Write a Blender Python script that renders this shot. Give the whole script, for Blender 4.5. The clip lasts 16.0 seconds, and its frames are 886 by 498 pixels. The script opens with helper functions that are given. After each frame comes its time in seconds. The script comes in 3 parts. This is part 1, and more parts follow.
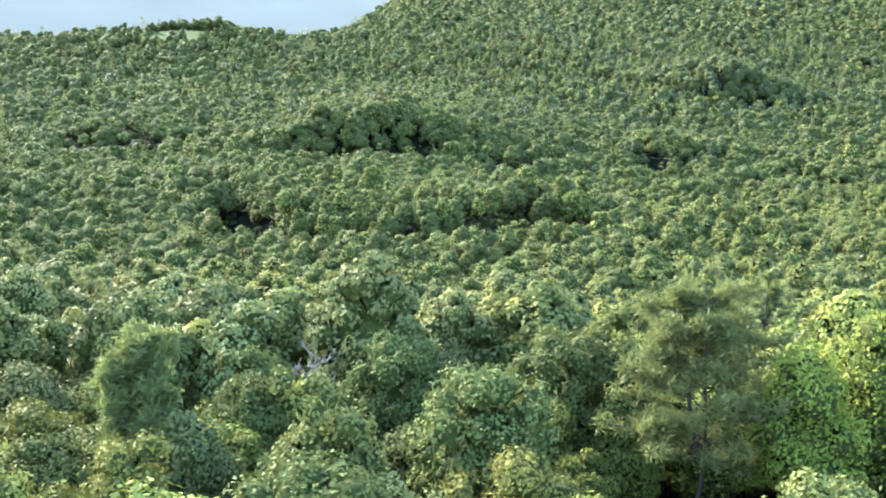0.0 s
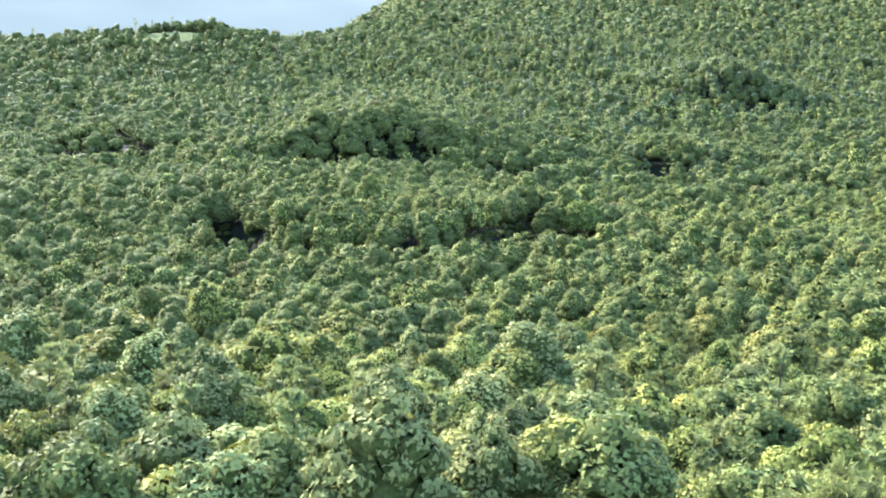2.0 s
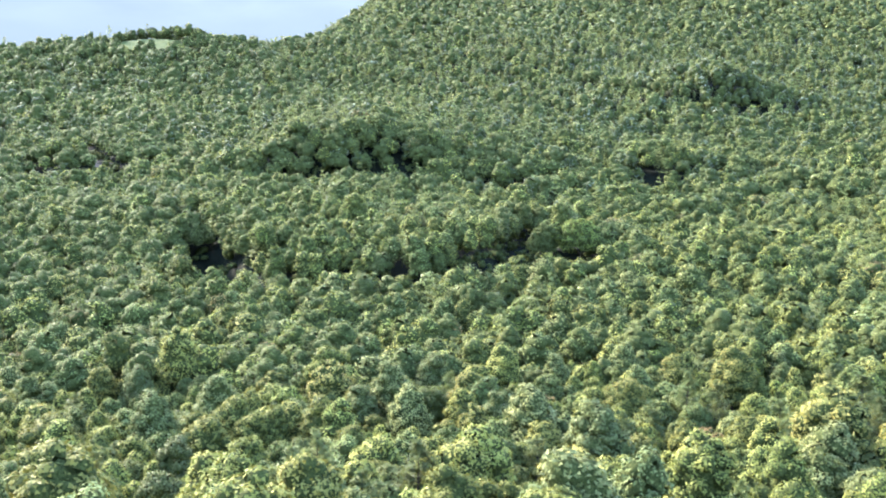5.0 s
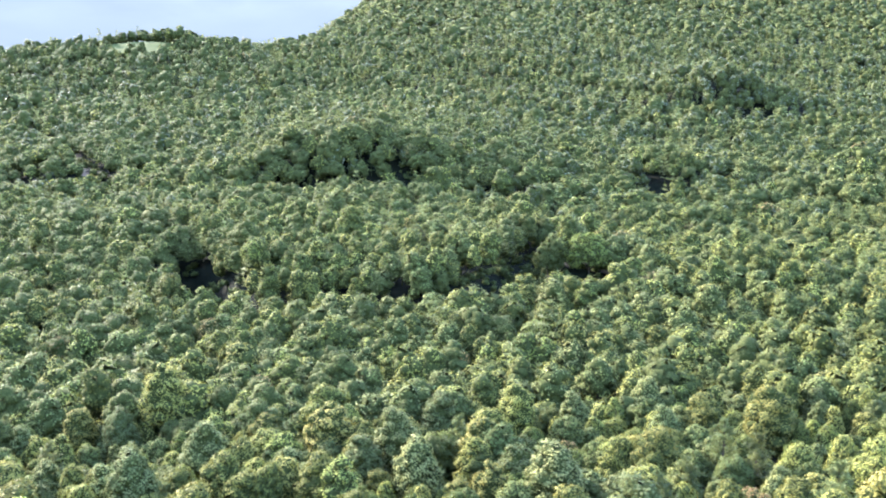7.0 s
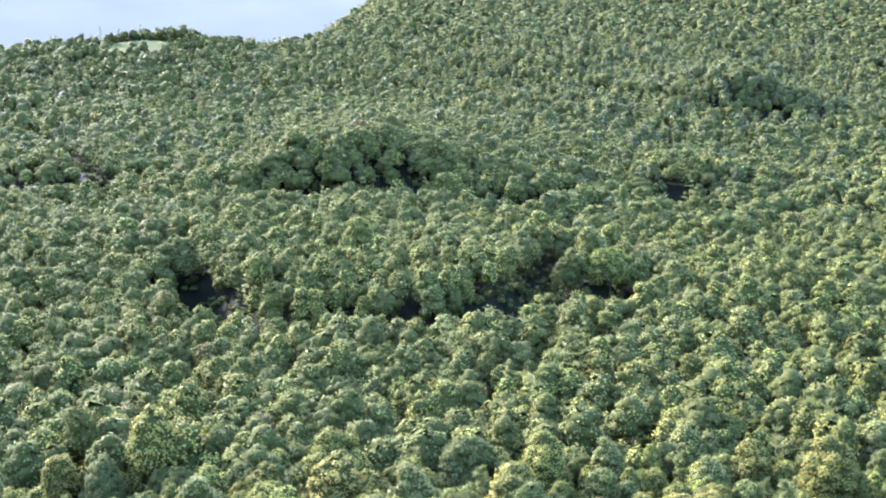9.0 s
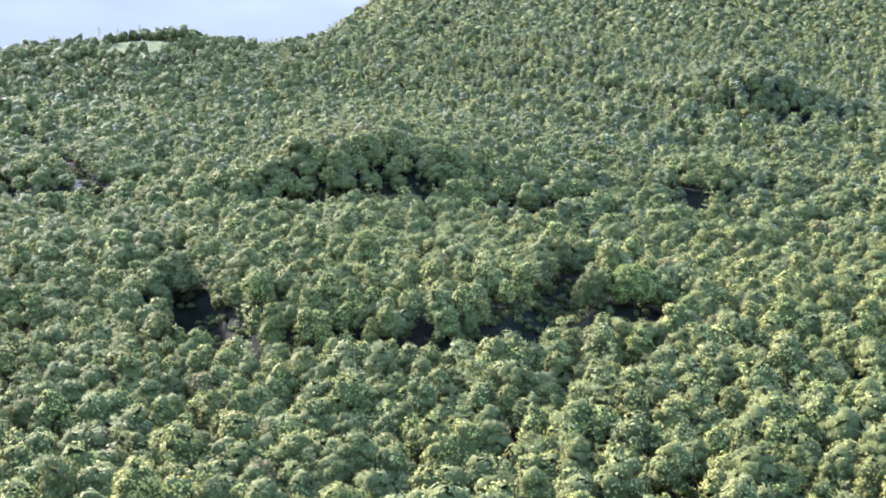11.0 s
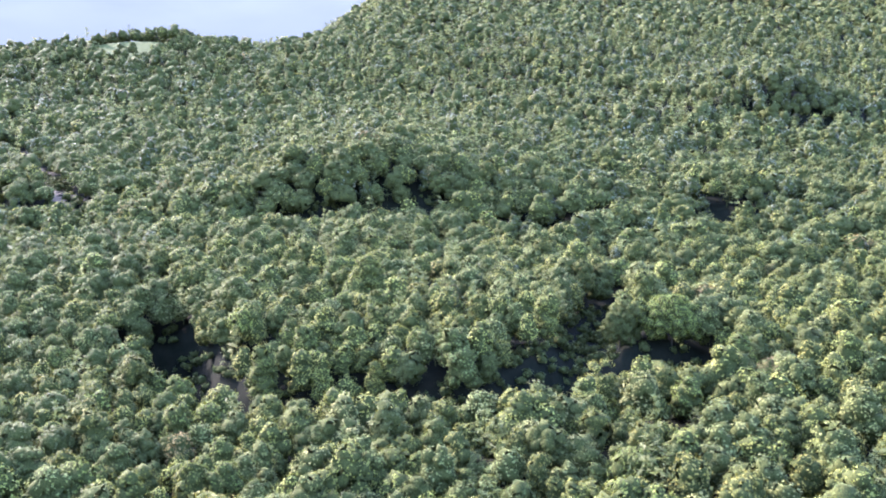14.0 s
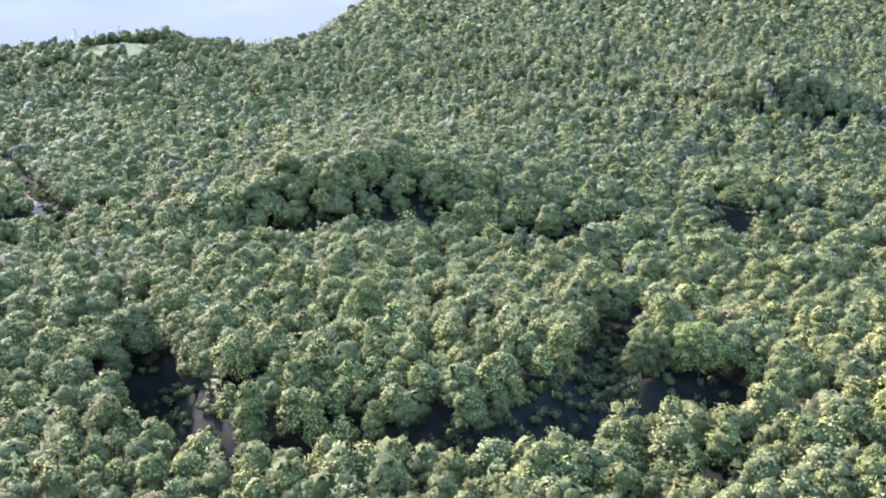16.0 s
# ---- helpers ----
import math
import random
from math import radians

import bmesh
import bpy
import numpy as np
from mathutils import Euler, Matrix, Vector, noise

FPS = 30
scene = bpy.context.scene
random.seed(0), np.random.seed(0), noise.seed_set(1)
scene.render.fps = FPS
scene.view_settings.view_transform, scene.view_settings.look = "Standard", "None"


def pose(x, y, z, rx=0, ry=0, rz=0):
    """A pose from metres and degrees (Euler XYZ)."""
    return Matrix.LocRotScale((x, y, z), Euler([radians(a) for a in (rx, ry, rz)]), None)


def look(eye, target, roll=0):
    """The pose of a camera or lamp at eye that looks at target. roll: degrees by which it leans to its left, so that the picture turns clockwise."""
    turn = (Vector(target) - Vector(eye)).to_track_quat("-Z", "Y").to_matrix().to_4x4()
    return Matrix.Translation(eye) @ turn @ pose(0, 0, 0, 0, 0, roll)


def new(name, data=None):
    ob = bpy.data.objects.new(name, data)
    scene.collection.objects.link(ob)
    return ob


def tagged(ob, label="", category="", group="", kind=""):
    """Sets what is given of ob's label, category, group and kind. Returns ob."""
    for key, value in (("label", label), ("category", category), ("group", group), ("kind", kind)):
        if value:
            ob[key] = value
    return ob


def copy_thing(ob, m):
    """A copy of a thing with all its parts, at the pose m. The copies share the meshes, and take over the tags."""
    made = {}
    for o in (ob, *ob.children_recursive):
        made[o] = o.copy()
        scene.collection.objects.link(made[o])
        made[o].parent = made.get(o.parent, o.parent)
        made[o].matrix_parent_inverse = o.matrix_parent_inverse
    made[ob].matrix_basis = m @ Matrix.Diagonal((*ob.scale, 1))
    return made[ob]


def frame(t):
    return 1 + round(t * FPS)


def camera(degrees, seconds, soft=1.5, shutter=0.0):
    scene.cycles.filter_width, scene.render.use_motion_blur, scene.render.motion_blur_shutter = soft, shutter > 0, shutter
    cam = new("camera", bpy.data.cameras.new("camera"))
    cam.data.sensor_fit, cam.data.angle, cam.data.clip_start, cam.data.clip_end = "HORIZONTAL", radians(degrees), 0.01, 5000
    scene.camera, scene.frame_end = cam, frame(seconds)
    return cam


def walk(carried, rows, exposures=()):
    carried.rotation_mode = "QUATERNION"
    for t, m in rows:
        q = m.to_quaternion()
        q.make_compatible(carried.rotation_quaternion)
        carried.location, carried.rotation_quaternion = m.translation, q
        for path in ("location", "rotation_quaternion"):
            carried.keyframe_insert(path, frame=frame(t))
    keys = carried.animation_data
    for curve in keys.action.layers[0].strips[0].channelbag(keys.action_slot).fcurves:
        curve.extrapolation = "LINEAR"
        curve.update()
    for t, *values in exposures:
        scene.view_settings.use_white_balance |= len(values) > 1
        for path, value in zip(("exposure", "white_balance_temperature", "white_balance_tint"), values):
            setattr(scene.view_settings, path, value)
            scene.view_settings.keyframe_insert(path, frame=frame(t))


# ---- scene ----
cam = camera(43.6, 16.0, 2.0)
PATH = [
    (0, (7.76, -60.397, 86.757), (7.727, -58.424, 86.431), 1.5),
    (0.5, (7.312, -57.044, 87.633), (7.28, -55.071, 87.306), 1.5),
    (1, (6.749, -53.267, 88.422), (6.719, -51.294, 88.095), 1.5),
    (1.5, (6.207, -49.345, 89.205), (6.179, -47.372, 88.878), 1.5),
    (2, (5.556, -45.177, 90.09), (5.531, -43.204, 89.762), 1.4),
    (2.5, (4.938, -41.225, 90.915), (4.918, -39.252, 90.587), 1.3),
    (3, (4.316, -36.907, 91.647), (4.301, -34.934, 91.32), 1.2),
    (3.5, (3.896, -32.671, 92.616), (3.886, -30.698, 92.288), 1),
    (4, (3.378, -28.042, 93.691), (3.375, -26.069, 93.363), 0.8),
    (6.5, (-0.221, -0.757, 97.819), (-0.207, 1.216, 97.489), 0.5),
    (7, (-0.946, 4.963, 98.614), (-0.93, 6.935, 98.284), 0.4),
    (7.5, (-1.738, 10.856, 99.436), (-1.722, 12.829, 99.104), 0.4),
    (8, (-2.404, 17.199, 100.123), (-2.391, 19.171, 99.791), 0.4),
    (8.5, (-3.034, 23.687, 100.547), (-3.025, 25.659, 100.214), 0.5),
    (9, (-3.73, 30.351, 101.008), (-3.723, 32.323, 100.674), 0.5),
    (11.5, (-8.258, 64.945, 103.083), (-8.257, 66.916, 102.746), 0.4),
    (12, (-9.196, 72.314, 103.538), (-9.194, 74.285, 103.2), 0.4),
    (12.5, (-9.729, 79.155, 103.899), (-9.728, 81.126, 103.56), 0.3),
    (13, (-10.416, 87.012, 104.313), (-10.415, 88.983, 103.973), 0.2),
    (13.5, (-11.144, 94.494, 104.674), (-11.14, 96.465, 104.333), 0.2),
    (14, (-11.706, 102.7, 105.117), (-11.701, 104.671, 104.776), 0.1),
    (14.5, (-12.328, 109.688, 105.369), (-12.322, 111.659, 105.027), 0.1),
    (15, (-12.749, 117.918, 105.873), (-12.742, 119.889, 105.53), 0),
    (15.5, (-13.375, 125.712, 106.138), (-13.366, 127.682, 105.796), -0),
    (16, (-13.686, 134.027, 106.815), (-13.676, 135.998, 106.473), -0.1),
]
walk(cam, [(t, look(*r)) for t, *r in PATH], [(0, 3.5, 5270, 18), (5, 3.62, 5220, 26), (16, 3.6, 5060, 47)])

# ---- sky and sun ----
SUN_UP, SUN_SIDE = radians(27), radians(-42)      # late sun, ahead of the flight and to its left
world = bpy.data.worlds.new("sky")
scene.world = world
world.use_nodes = True
sky = world.node_tree.nodes.new("ShaderNodeTexSky")
sky.sky_type, sky.sun_disc = "NISHITA", False
sky.sun_elevation, sky.sun_rotation = SUN_UP, SUN_SIDE
sky.air_density, sky.dust_density, sky.ozone_density = 1.4, 3.0, 2.2
bg = world.node_tree.nodes["Background"]
bg.inputs[1].default_value = 0.15
world.node_tree.links.new(sky.outputs[0], bg.inputs[0])
sun = new("sun", bpy.data.lights.new("sun", "SUN"))
sun.data.energy, sun.data.angle, sun.data.color = 2.6, radians(0.6), (1.0, 0.88, 0.60)
sun.matrix_world = look((0, 0, 0), (-math.sin(SUN_SIDE) * math.cos(SUN_UP), -math.cos(SUN_SIDE) * math.cos(SUN_UP), -math.sin(SUN_UP)))


# ---- materials ----
def nodes_of(name):
    m = bpy.data.materials.new(name)
    m.use_nodes = True
    return m, m.node_tree.nodes, m.node_tree.links


def noise_at(nt, links, scale, detail=2.0, rough=0.5):
    geo = nt.new("ShaderNodeNewGeometry")
    tex = nt.new("ShaderNodeTexNoise")
    tex.inputs["Scale"].default_value, tex.inputs["Detail"].default_value, tex.inputs["Roughness"].default_value = scale, detail, rough
    links.new(geo.outputs["Position"], tex.inputs["Vector"])
    return tex.outputs["Fac"]


def spread(nt, links, value, low, high):
    """A value stretched so that low..high covers 0..1."""
    r = nt.new("ShaderNodeMapRange")
    r.inputs["From Min"].default_value, r.inputs["From Max"].default_value = low, high
    links.new(value, r.inputs["Value"])
    return r.outputs["Result"]


def blend(nt, links, fac, a, b):
    mix = nt.new("ShaderNodeMix")
    mix.data_type = "RGBA"
    for socket, v in ((mix.inputs[0], fac), (mix.inputs[6], a), (mix.inputs[7], b)):
        if isinstance(v, bpy.types.NodeSocket):
            links.new(v, socket)
        else:
            socket.default_value = v if isinstance(v, float) else (*v, 1)
    return mix.outputs[2]


def foliage(name, dark, mid, light, through_colour, through_share=0.08, gloss=0.02):
    """Leaves: tree by tree, patch by patch and sprig by sprig variation, faint sheen, light shining through."""
    m, nt, links = nodes_of(name)

    def calc(op, a, b):
        n = nt.new("ShaderNodeMath")
        n.operation = op
        for k, v in enumerate((a, b)):
            if isinstance(v, float):
                n.inputs[k].default_value = v
            else:
                links.new(v, n.inputs[k])
        return n.outputs[0]

    info = nt.new("ShaderNodeObjectInfo")
    own = nt.new("ShaderNodeAttribute")
    own.attribute_name = "tree"                # each tree of a joined wood has its own number
    chance = calc("FRACT", calc("ADD", info.outputs["Random"], own.outputs["Fac"]), 0.0)
    second = calc("FRACT", calc("MULTIPLY", chance, 7.31), 0.0)
    patch = spread(nt, links, noise_at(nt, links, 0.13, 1.0), 0.32, 0.68)
    stand = spread(nt, links, noise_at(nt, links, 0.017, 2.0), 0.35, 0.65)
    sprig = spread(nt, links, noise_at(nt, links, 2.4, 3.0, 0.7), 0.35, 0.65)
    c = blend(nt, links, chance, dark, light)
    c = blend(nt, links, calc("MULTIPLY", patch, 0.35), c, mid)
    c = blend(nt, links, calc("MULTIPLY", sprig, 0.16), c, light)
    c = blend(nt, links, calc("MULTIPLY", stand, 0.2), c, mid)
    tint = nt.new("ShaderNodeHueSaturation")
    links.new(calc("ADD", calc("MULTIPLY", second, 0.036), 0.479), tint.inputs["Hue"])
    links.new(calc("ADD", calc("MULTIPLY", chance, 0.3), 0.82), tint.inputs["Value"])
    links.new(c, tint.inputs["Color"])
    c = tint.outputs[0]
    p = nt["Principled BSDF"]
    p.inputs["Roughness"].default_value = 0.6
    p.inputs["Specular IOR Level"].default_value = gloss
    relief = nt.new("ShaderNodeBump")
    relief.inputs["Strength"].default_value, relief.inputs["Distance"].default_value = 0.5, 0.25
    links.new(noise_at(nt, links, 2.6, 3.0, 0.7), relief.inputs["Height"])
    links.new(relief.outputs[0], p.inputs["Normal"])
    links.new(c, p.inputs["Base Color"])
    t = nt.new("ShaderNodeBsdfTranslucent")
    links.new(blend(nt, links, 0.5, c, through_colour), t.inputs["Color"])
    mix = nt.new("ShaderNodeMixShader")
    mix.inputs[0].default_value = through_share
    links.new(p.outputs[0], mix.inputs[1])
    links.new(t.outputs[0], mix.inputs[2])
    links.new(mix.outputs[0], nt["Material Output"].inputs["Surface"])
    return m


def solid(name, a, b, scale, rough=0.85, bump=0.0):
    m, nt, links = nodes_of(name)
    n = noise_at(nt, links, scale, 4.0, 0.6)
    p = nt["Principled BSDF"]
    links.new(blend(nt, links, spread(nt, links, n, 0.3, 0.7), a, b), p.inputs["Base Color"])
    p.inputs["Roughness"].default_value, p.inputs["Specular IOR Level"].default_value = rough, 0.03
    if bump:
        bm_node = nt.new("ShaderNodeBump")
        bm_node.inputs["Strength"].default_value, bm_node.inputs["Distance"].default_value = bump, 0.05
        links.new(noise_at(nt, links, scale * 6, 3.0), bm_node.inputs["Height"])
        links.new(bm_node.outputs[0], p.inputs["Normal"])
    return m


OAK = foliage("oak_leaves", (0.043, 0.058, 0.017), (0.089, 0.108, 0.028), (0.141, 0.158, 0.042), (0.260, 0.280, 0.050))
MAPLE = foliage("maple_leaves", (0.067, 0.086, 0.020), (0.127, 0.146, 0.027), (0.183, 0.196, 0.036), (0.335, 0.340, 0.050))
POPLAR = foliage("poplar_leaves", (0.100, 0.118, 0.025), (0.164, 0.178, 0.033), (0.222, 0.228, 0.047), (0.368, 0.360, 0.058))
PINE = foliage("pine_needles", (0.063, 0.080, 0.025), (0.093, 0.112, 0.033), (0.134, 0.150, 0.047), (0.216, 0.250, 0.067), 0.25, 0.04)
# Conifer needles with the blue-grey of distance haze painted into them
HAZE_SPRUCE = foliage("haze_tinted_spruce_needles", (0.058, 0.074, 0.042), (0.093, 0.110, 0.064), (0.137, 0.152, 0.094), (0.183, 0.200, 0.083), 0.16, 0.04)
# An ordinary tree nearby; far off its greater share stands in for haze
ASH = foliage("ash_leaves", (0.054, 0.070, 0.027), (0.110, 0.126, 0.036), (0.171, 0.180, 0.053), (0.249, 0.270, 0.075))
HICKORY = foliage("hickory_leaves", (0.080, 0.090, 0.020), (0.137, 0.140, 0.027), (0.191, 0.186, 0.038), (0.335, 0.320, 0.050))
GOLD = foliage("yellowing_leaves", (0.098, 0.120, 0.018), (0.150, 0.174, 0.024), (0.200, 0.222, 0.034), (0.33, 0.37, 0.05))
RUSSET = foliage("russet_leaves", (0.092, 0.080, 0.028), (0.141, 0.106, 0.035), (0.178, 0.130, 0.042), (0.260, 0.190, 0.050))
# Dark heart colour: shade between leaves painted in; also pine trunks in joined woods
INNER = solid("twigs_and_painted_shade", (0.016, 0.022, 0.006), (0.070, 0.080, 0.020), 3.2, 0.9, 0.6)
BARK = solid("bark", (0.028, 0.025, 0.018), (0.065, 0.057, 0.042), 1.5, 0.9, 0.6)
SILVER = solid("weathered_wood", (0.10, 0.094, 0.070), (0.18, 0.168, 0.125), 2.5, 0.8, 0.4)
# Soil darker than bare ground: the deep shade of the openings is in its colour
SHADE_LITTER = solid("shade_darkened_forest_floor", (0.007, 0.009, 0.005), (0.014, 0.015, 0.008), 0.25, 1.0, 0.5)
GRASS = solid("meadow_grass", (0.050, 0.064, 0.018), (0.078, 0.092, 0.027), 0.06, 0.9, 0.3)
SAND = solid("track_dirt", (0.075, 0.064, 0.040), (0.11, 0.092, 0.060), 0.3, 0.95, 0.4)
LEAVES = (OAK, MAPLE, POPLAR, PINE, GOLD, RUSSET, HAZE_SPRUCE, ASH, HICKORY)

# ---- the lie of the land ----
LINE_Y = (-400, -60, 0, 60, 110, 160, 220, 300, 400, 520, 640, 780, 900, 1050, 1300, 1700, 2300, 5000)
LINE_Z = (40, 57, 56, 42.5, 28.6, 15.9, 5.1, 1.8, 4.0, 8.0, 11, 22, 36, 55, 106, 184, 300, 300)
MOUNDS = ((-45, 770, 110, 6), (160, 560, 90, -10), (70, 430, 55, 8), (-90, 550, 50, 6), (-140, 380, 80, -3),
          (80, 250, 60, 4), (-200, 680, 90, -3), (190, 1000, 90, 11), (175, 1260, 120, 10), (-330, 1300, 70, 20))


LEDGES = ((-52, 78, 672, 26, 190, 6.0, 0.24), (250, 60, 954, 22, 130, 6, 0), (35, 45, 662, 8, 60, 4, 0.2), (145, 45, 696, 9, 70, 4, 0), (-232, 45, 700, 14, 110, 5, 0))  # steep banks

# openings in the canopy: line and half width
GAPS = (
    (((-104, 463), (-90, 428), (-80, 412), (-67, 400), (-42, 396), (-23, 392), (-6, 388), (11, 390), (22, 398), (31, 404), (40, 404), (56, 413), (66, 424)), 11.0),
    (((25, 404), (31, 427), (41, 466), (56, 509), (82, 542)), 8.5),
    (((18, 408), (28, 414), (42, 416), (60, 424)), 12.0),
    (((-87, 424), (-94, 446), (-102, 470)), 7.0),
    (((-12, 520), (-6, 515)), 8.0),
    (((6, 646), (32, 648), (48, 648), (70, 668)), 7.0),
    (((-118, 624), (-104, 638), (-85, 647), (-70, 656), (-49, 658), (-33, 662), (-20, 667), (0, 668)), 7.5),
    (((-104, 634), (-84, 644), (-66, 654)), 9.0),
    (((-311, 887), (-287, 842), (-263, 796), (-226, 718), (-205, 690)), 7.5),
    (((125, 684), (144, 682), (162, 688)), 7.0),
    (((205, 932), (240, 936), (260, 937), (292, 938)), 8.0),
    (((95, 486), (112, 470), (122, 450)), 3.5),
    (((168, 868), (183, 865)), 7.0),
    (((222, 838), (238, 834)), 6.5),
    (((20, 698), (55, 735), (90, 752)), 5.5),
)
FIELDS = ((-328, 1264, 36, 36), (-372, 1266, 22, 20))


def off_line(x, y, line):
    """Distance of points from a broken line."""
    best = np.full(np.shape(x), 1e9)
    for (ax, ay), (bx, by) in zip(line[:-1], line[1:]):
        dx, dy = bx - ax, by - ay
        s = np.clip(((x - ax) * dx + (y - ay) * dy) / (dx * dx + dy * dy), 0, 1)
        best = np.minimum(best, np.hypot(x - ax - s * dx, y - ay - s * dy))
    return best


def smooth(v, a, b):
    s = np.clip((v - a) / (b - a), 0, 1)
    return s * s * (3 - 2 * s)


def land(x, y):
    """Height of the ground."""
    x, y = np.asarray(x, float), np.asarray(y, float)
    z = np.interp(y, LINE_Y, LINE_Z) + 0.008 * np.clip(x, -400, 400)
    for a, b, s, h in MOUNDS:
        z = z + h * np.exp(-((x - a) ** 2 + (y - b) ** 2) / (2 * s * s))
    for a, wide, b, h, run, ease, slant in LEDGES:
        b = b + slant * np.clip(x - a, -wide, wide)
        z = z + h / (1 + np.exp(np.clip((b - y) / ease, -30, 30))) * np.exp(-((x - a) / wide) ** 2) * np.exp(-(np.maximum(y - b, 0) / run) ** 2)
    # a bank rises behind the long clearing
    edge = np.interp(x, [q[0] for q in GAPS[0][0]], [q[1] for q in GAPS[0][0]]) + 3
    z = z + 7.0 / (1 + np.exp(np.clip((edge + 12 - y) / 3, -30, 30))) * smooth(x, -112, -92) * smooth(-x, -82, -58) * np.exp(-(np.maximum(y - edge - 30, 0) / 80) ** 2)
    for line, half in GAPS[:5]:
        z = z - 8.0 * np.exp(-(off_line(x, y, line) / (half + 1)) ** 4)
    # beyond the far crest the land falls away on the left, and a valley opens
    z = z - smooth(-x, 20, 330) * np.clip(y - 1290, 0, 900) * 0.26
    return z


def wooded(x, y):
    free = np.ones(np.shape(x), bool)
    for line, half in GAPS:
        free &= off_line(x, y, line) > half
    for a, b, rx, ry in FIELDS:
        free &= ((x - a) / rx) ** 2 + ((y - b) / ry) ** 2 > 1
    return free


def quick_mesh(name, verts, tris, slots, index=None):
    """A mesh straight from arrays of corners and triangles."""
    me = bpy.data.meshes.new(name)
    verts, tris = np.asarray(verts, np.float32), np.asarray(tris, np.int32)
    me.vertices.add(len(verts))
    me.vertices.foreach_set("co", verts.ravel())
    me.loops.add(tris.size)
    me.loops.foreach_set("vertex_index", tris.ravel())
    me.polygons.add(len(tris))
    me.polygons.foreach_set("loop_start", np.arange(0, tris.size, 3, dtype=np.int32))
    for m in slots:
        me.materials.append(m)
    if index is not None:
        me.polygons.foreach_set("material_index", np.asarray(index, np.int32))
    me.update(calc_edges=True)
    return me


def sheet(name, xs, ys, height, slots, pick=None):
    gx, gy = np.meshgrid(xs, ys)
    v = np.stack([gx, gy, height(gx, gy)], -1).reshape(-1, 3)
    n, k = len(xs), len(ys)
    i = (np.arange(k - 1)[:, None] * n + np.arange(n - 1)[None]).ravel()
    t = np.concatenate([np.stack([i, i + 1, i + n + 1], -1), np.stack([i, i + n + 1, i + n], -1)])
    return quick_mesh(name, v, t, slots, None if pick is None else pick(v[t].mean(1)))


def cover(c):
    kind = np.zeros(len(c), int)
    for a, b, rx, ry in FIELDS:
        kind[((c[:, 0] - a) / (rx + 6)) ** 2 + ((c[:, 1] - b) / (ry + 6)) ** 2 < 1] = 1
    kind[off_line(c[:, 0], c[:, 1], GAPS[7][0]) < 11] = 1
    kind[off_line(c[:, 0], c[:, 1], GAPS[8][0]) < 2.4] = 2
    return kind


near_x = np.concatenate([np.linspace(-4500, -420, 30), np.arange(-400, -302, 11.0), np.arange(-300, -134, 4.0), np.arange(-132, 110, 4.0), np.arange(112, 401, 11.0), np.linspace(420, 4500, 30)])
near_y = np.concatenate([np.linspace(-3000, -120, 12), np.arange(-100, 368, 9.0), np.arange(368, 700, 3.6), np.arange(702, 830, 5.0), np.arange(832, 1340, 9.0), np.linspace(1350, 2600, 60), np.linspace(2700, 5000, 8)])
tagged(new("ground", sheet("ground", near_x, near_y, land, (SHADE_LITTER, GRASS, SAND), cover)),
       "forest floor with shade darkened into its colour, grassy openings and a dirt track", "ground", kind="structure")

# ---- tree building ----
_t = (1 + 5 ** 0.5) / 2
BALL_V = np.array([(-1, _t, 0), (1, _t, 0), (-1, -_t, 0), (1, -_t, 0), (0, -1, _t), (0, 1, _t), (0, -1, -_t), (0, 1, -_t),
                   (_t, 0, -1), (_t, 0, 1), (-_t, 0, -1), (-_t, 0, 1)]) / (1 + _t * _t) ** 0.5
BALL_F = np.array([(0, 11, 5), (0, 5, 1), (0, 1, 7), (0, 7, 10), (0, 10, 11), (1, 5, 9), (5, 11, 4), (11, 10, 2), (10, 7, 6), (7, 1, 8),
                   (3, 9, 4), (3, 4, 2), (3, 2, 6), (3, 6, 8), (3, 8, 9), (4, 9, 5), (2, 4, 11), (6, 2, 10), (8, 6, 7), (9, 8, 1)])


def finer(v, f):
    mid = np.concatenate([v[f[:, a]] + v[f[:, b]] for a, b in ((0, 1), (1, 2), (2, 0))])
    mid /= np.linalg.norm(mid, axis=1, keepdims=True)
    n, k = len(v), len(f)
    ab, bc, ca = (n + i * k + np.arange(k) for i in range(3))
    return np.concatenate([v, mid]), np.concatenate([np.stack(s, -1) for s in ((f[:, 0], ab, ca), (ab, f[:, 1], bc), (ca, bc, f[:, 2]), (ab, bc, ca))])


BALL2_V, BALL2_F = finer(BALL_V, BALL_F)
BALLS = {1: (BALL_V, BALL_F), 2: (BALL2_V, BALL2_F)}


def join(parts):
    vs, fs, n = [], [], 0
    for v, f in parts:
        vs.append(v)
        fs.append(f + n)
        n += len(v)
    return np.concatenate(vs), np.concatenate(fs)


def unit(v):
    return v / np.maximum(np.linalg.norm(v, axis=-1, keepdims=True), 1e-9)


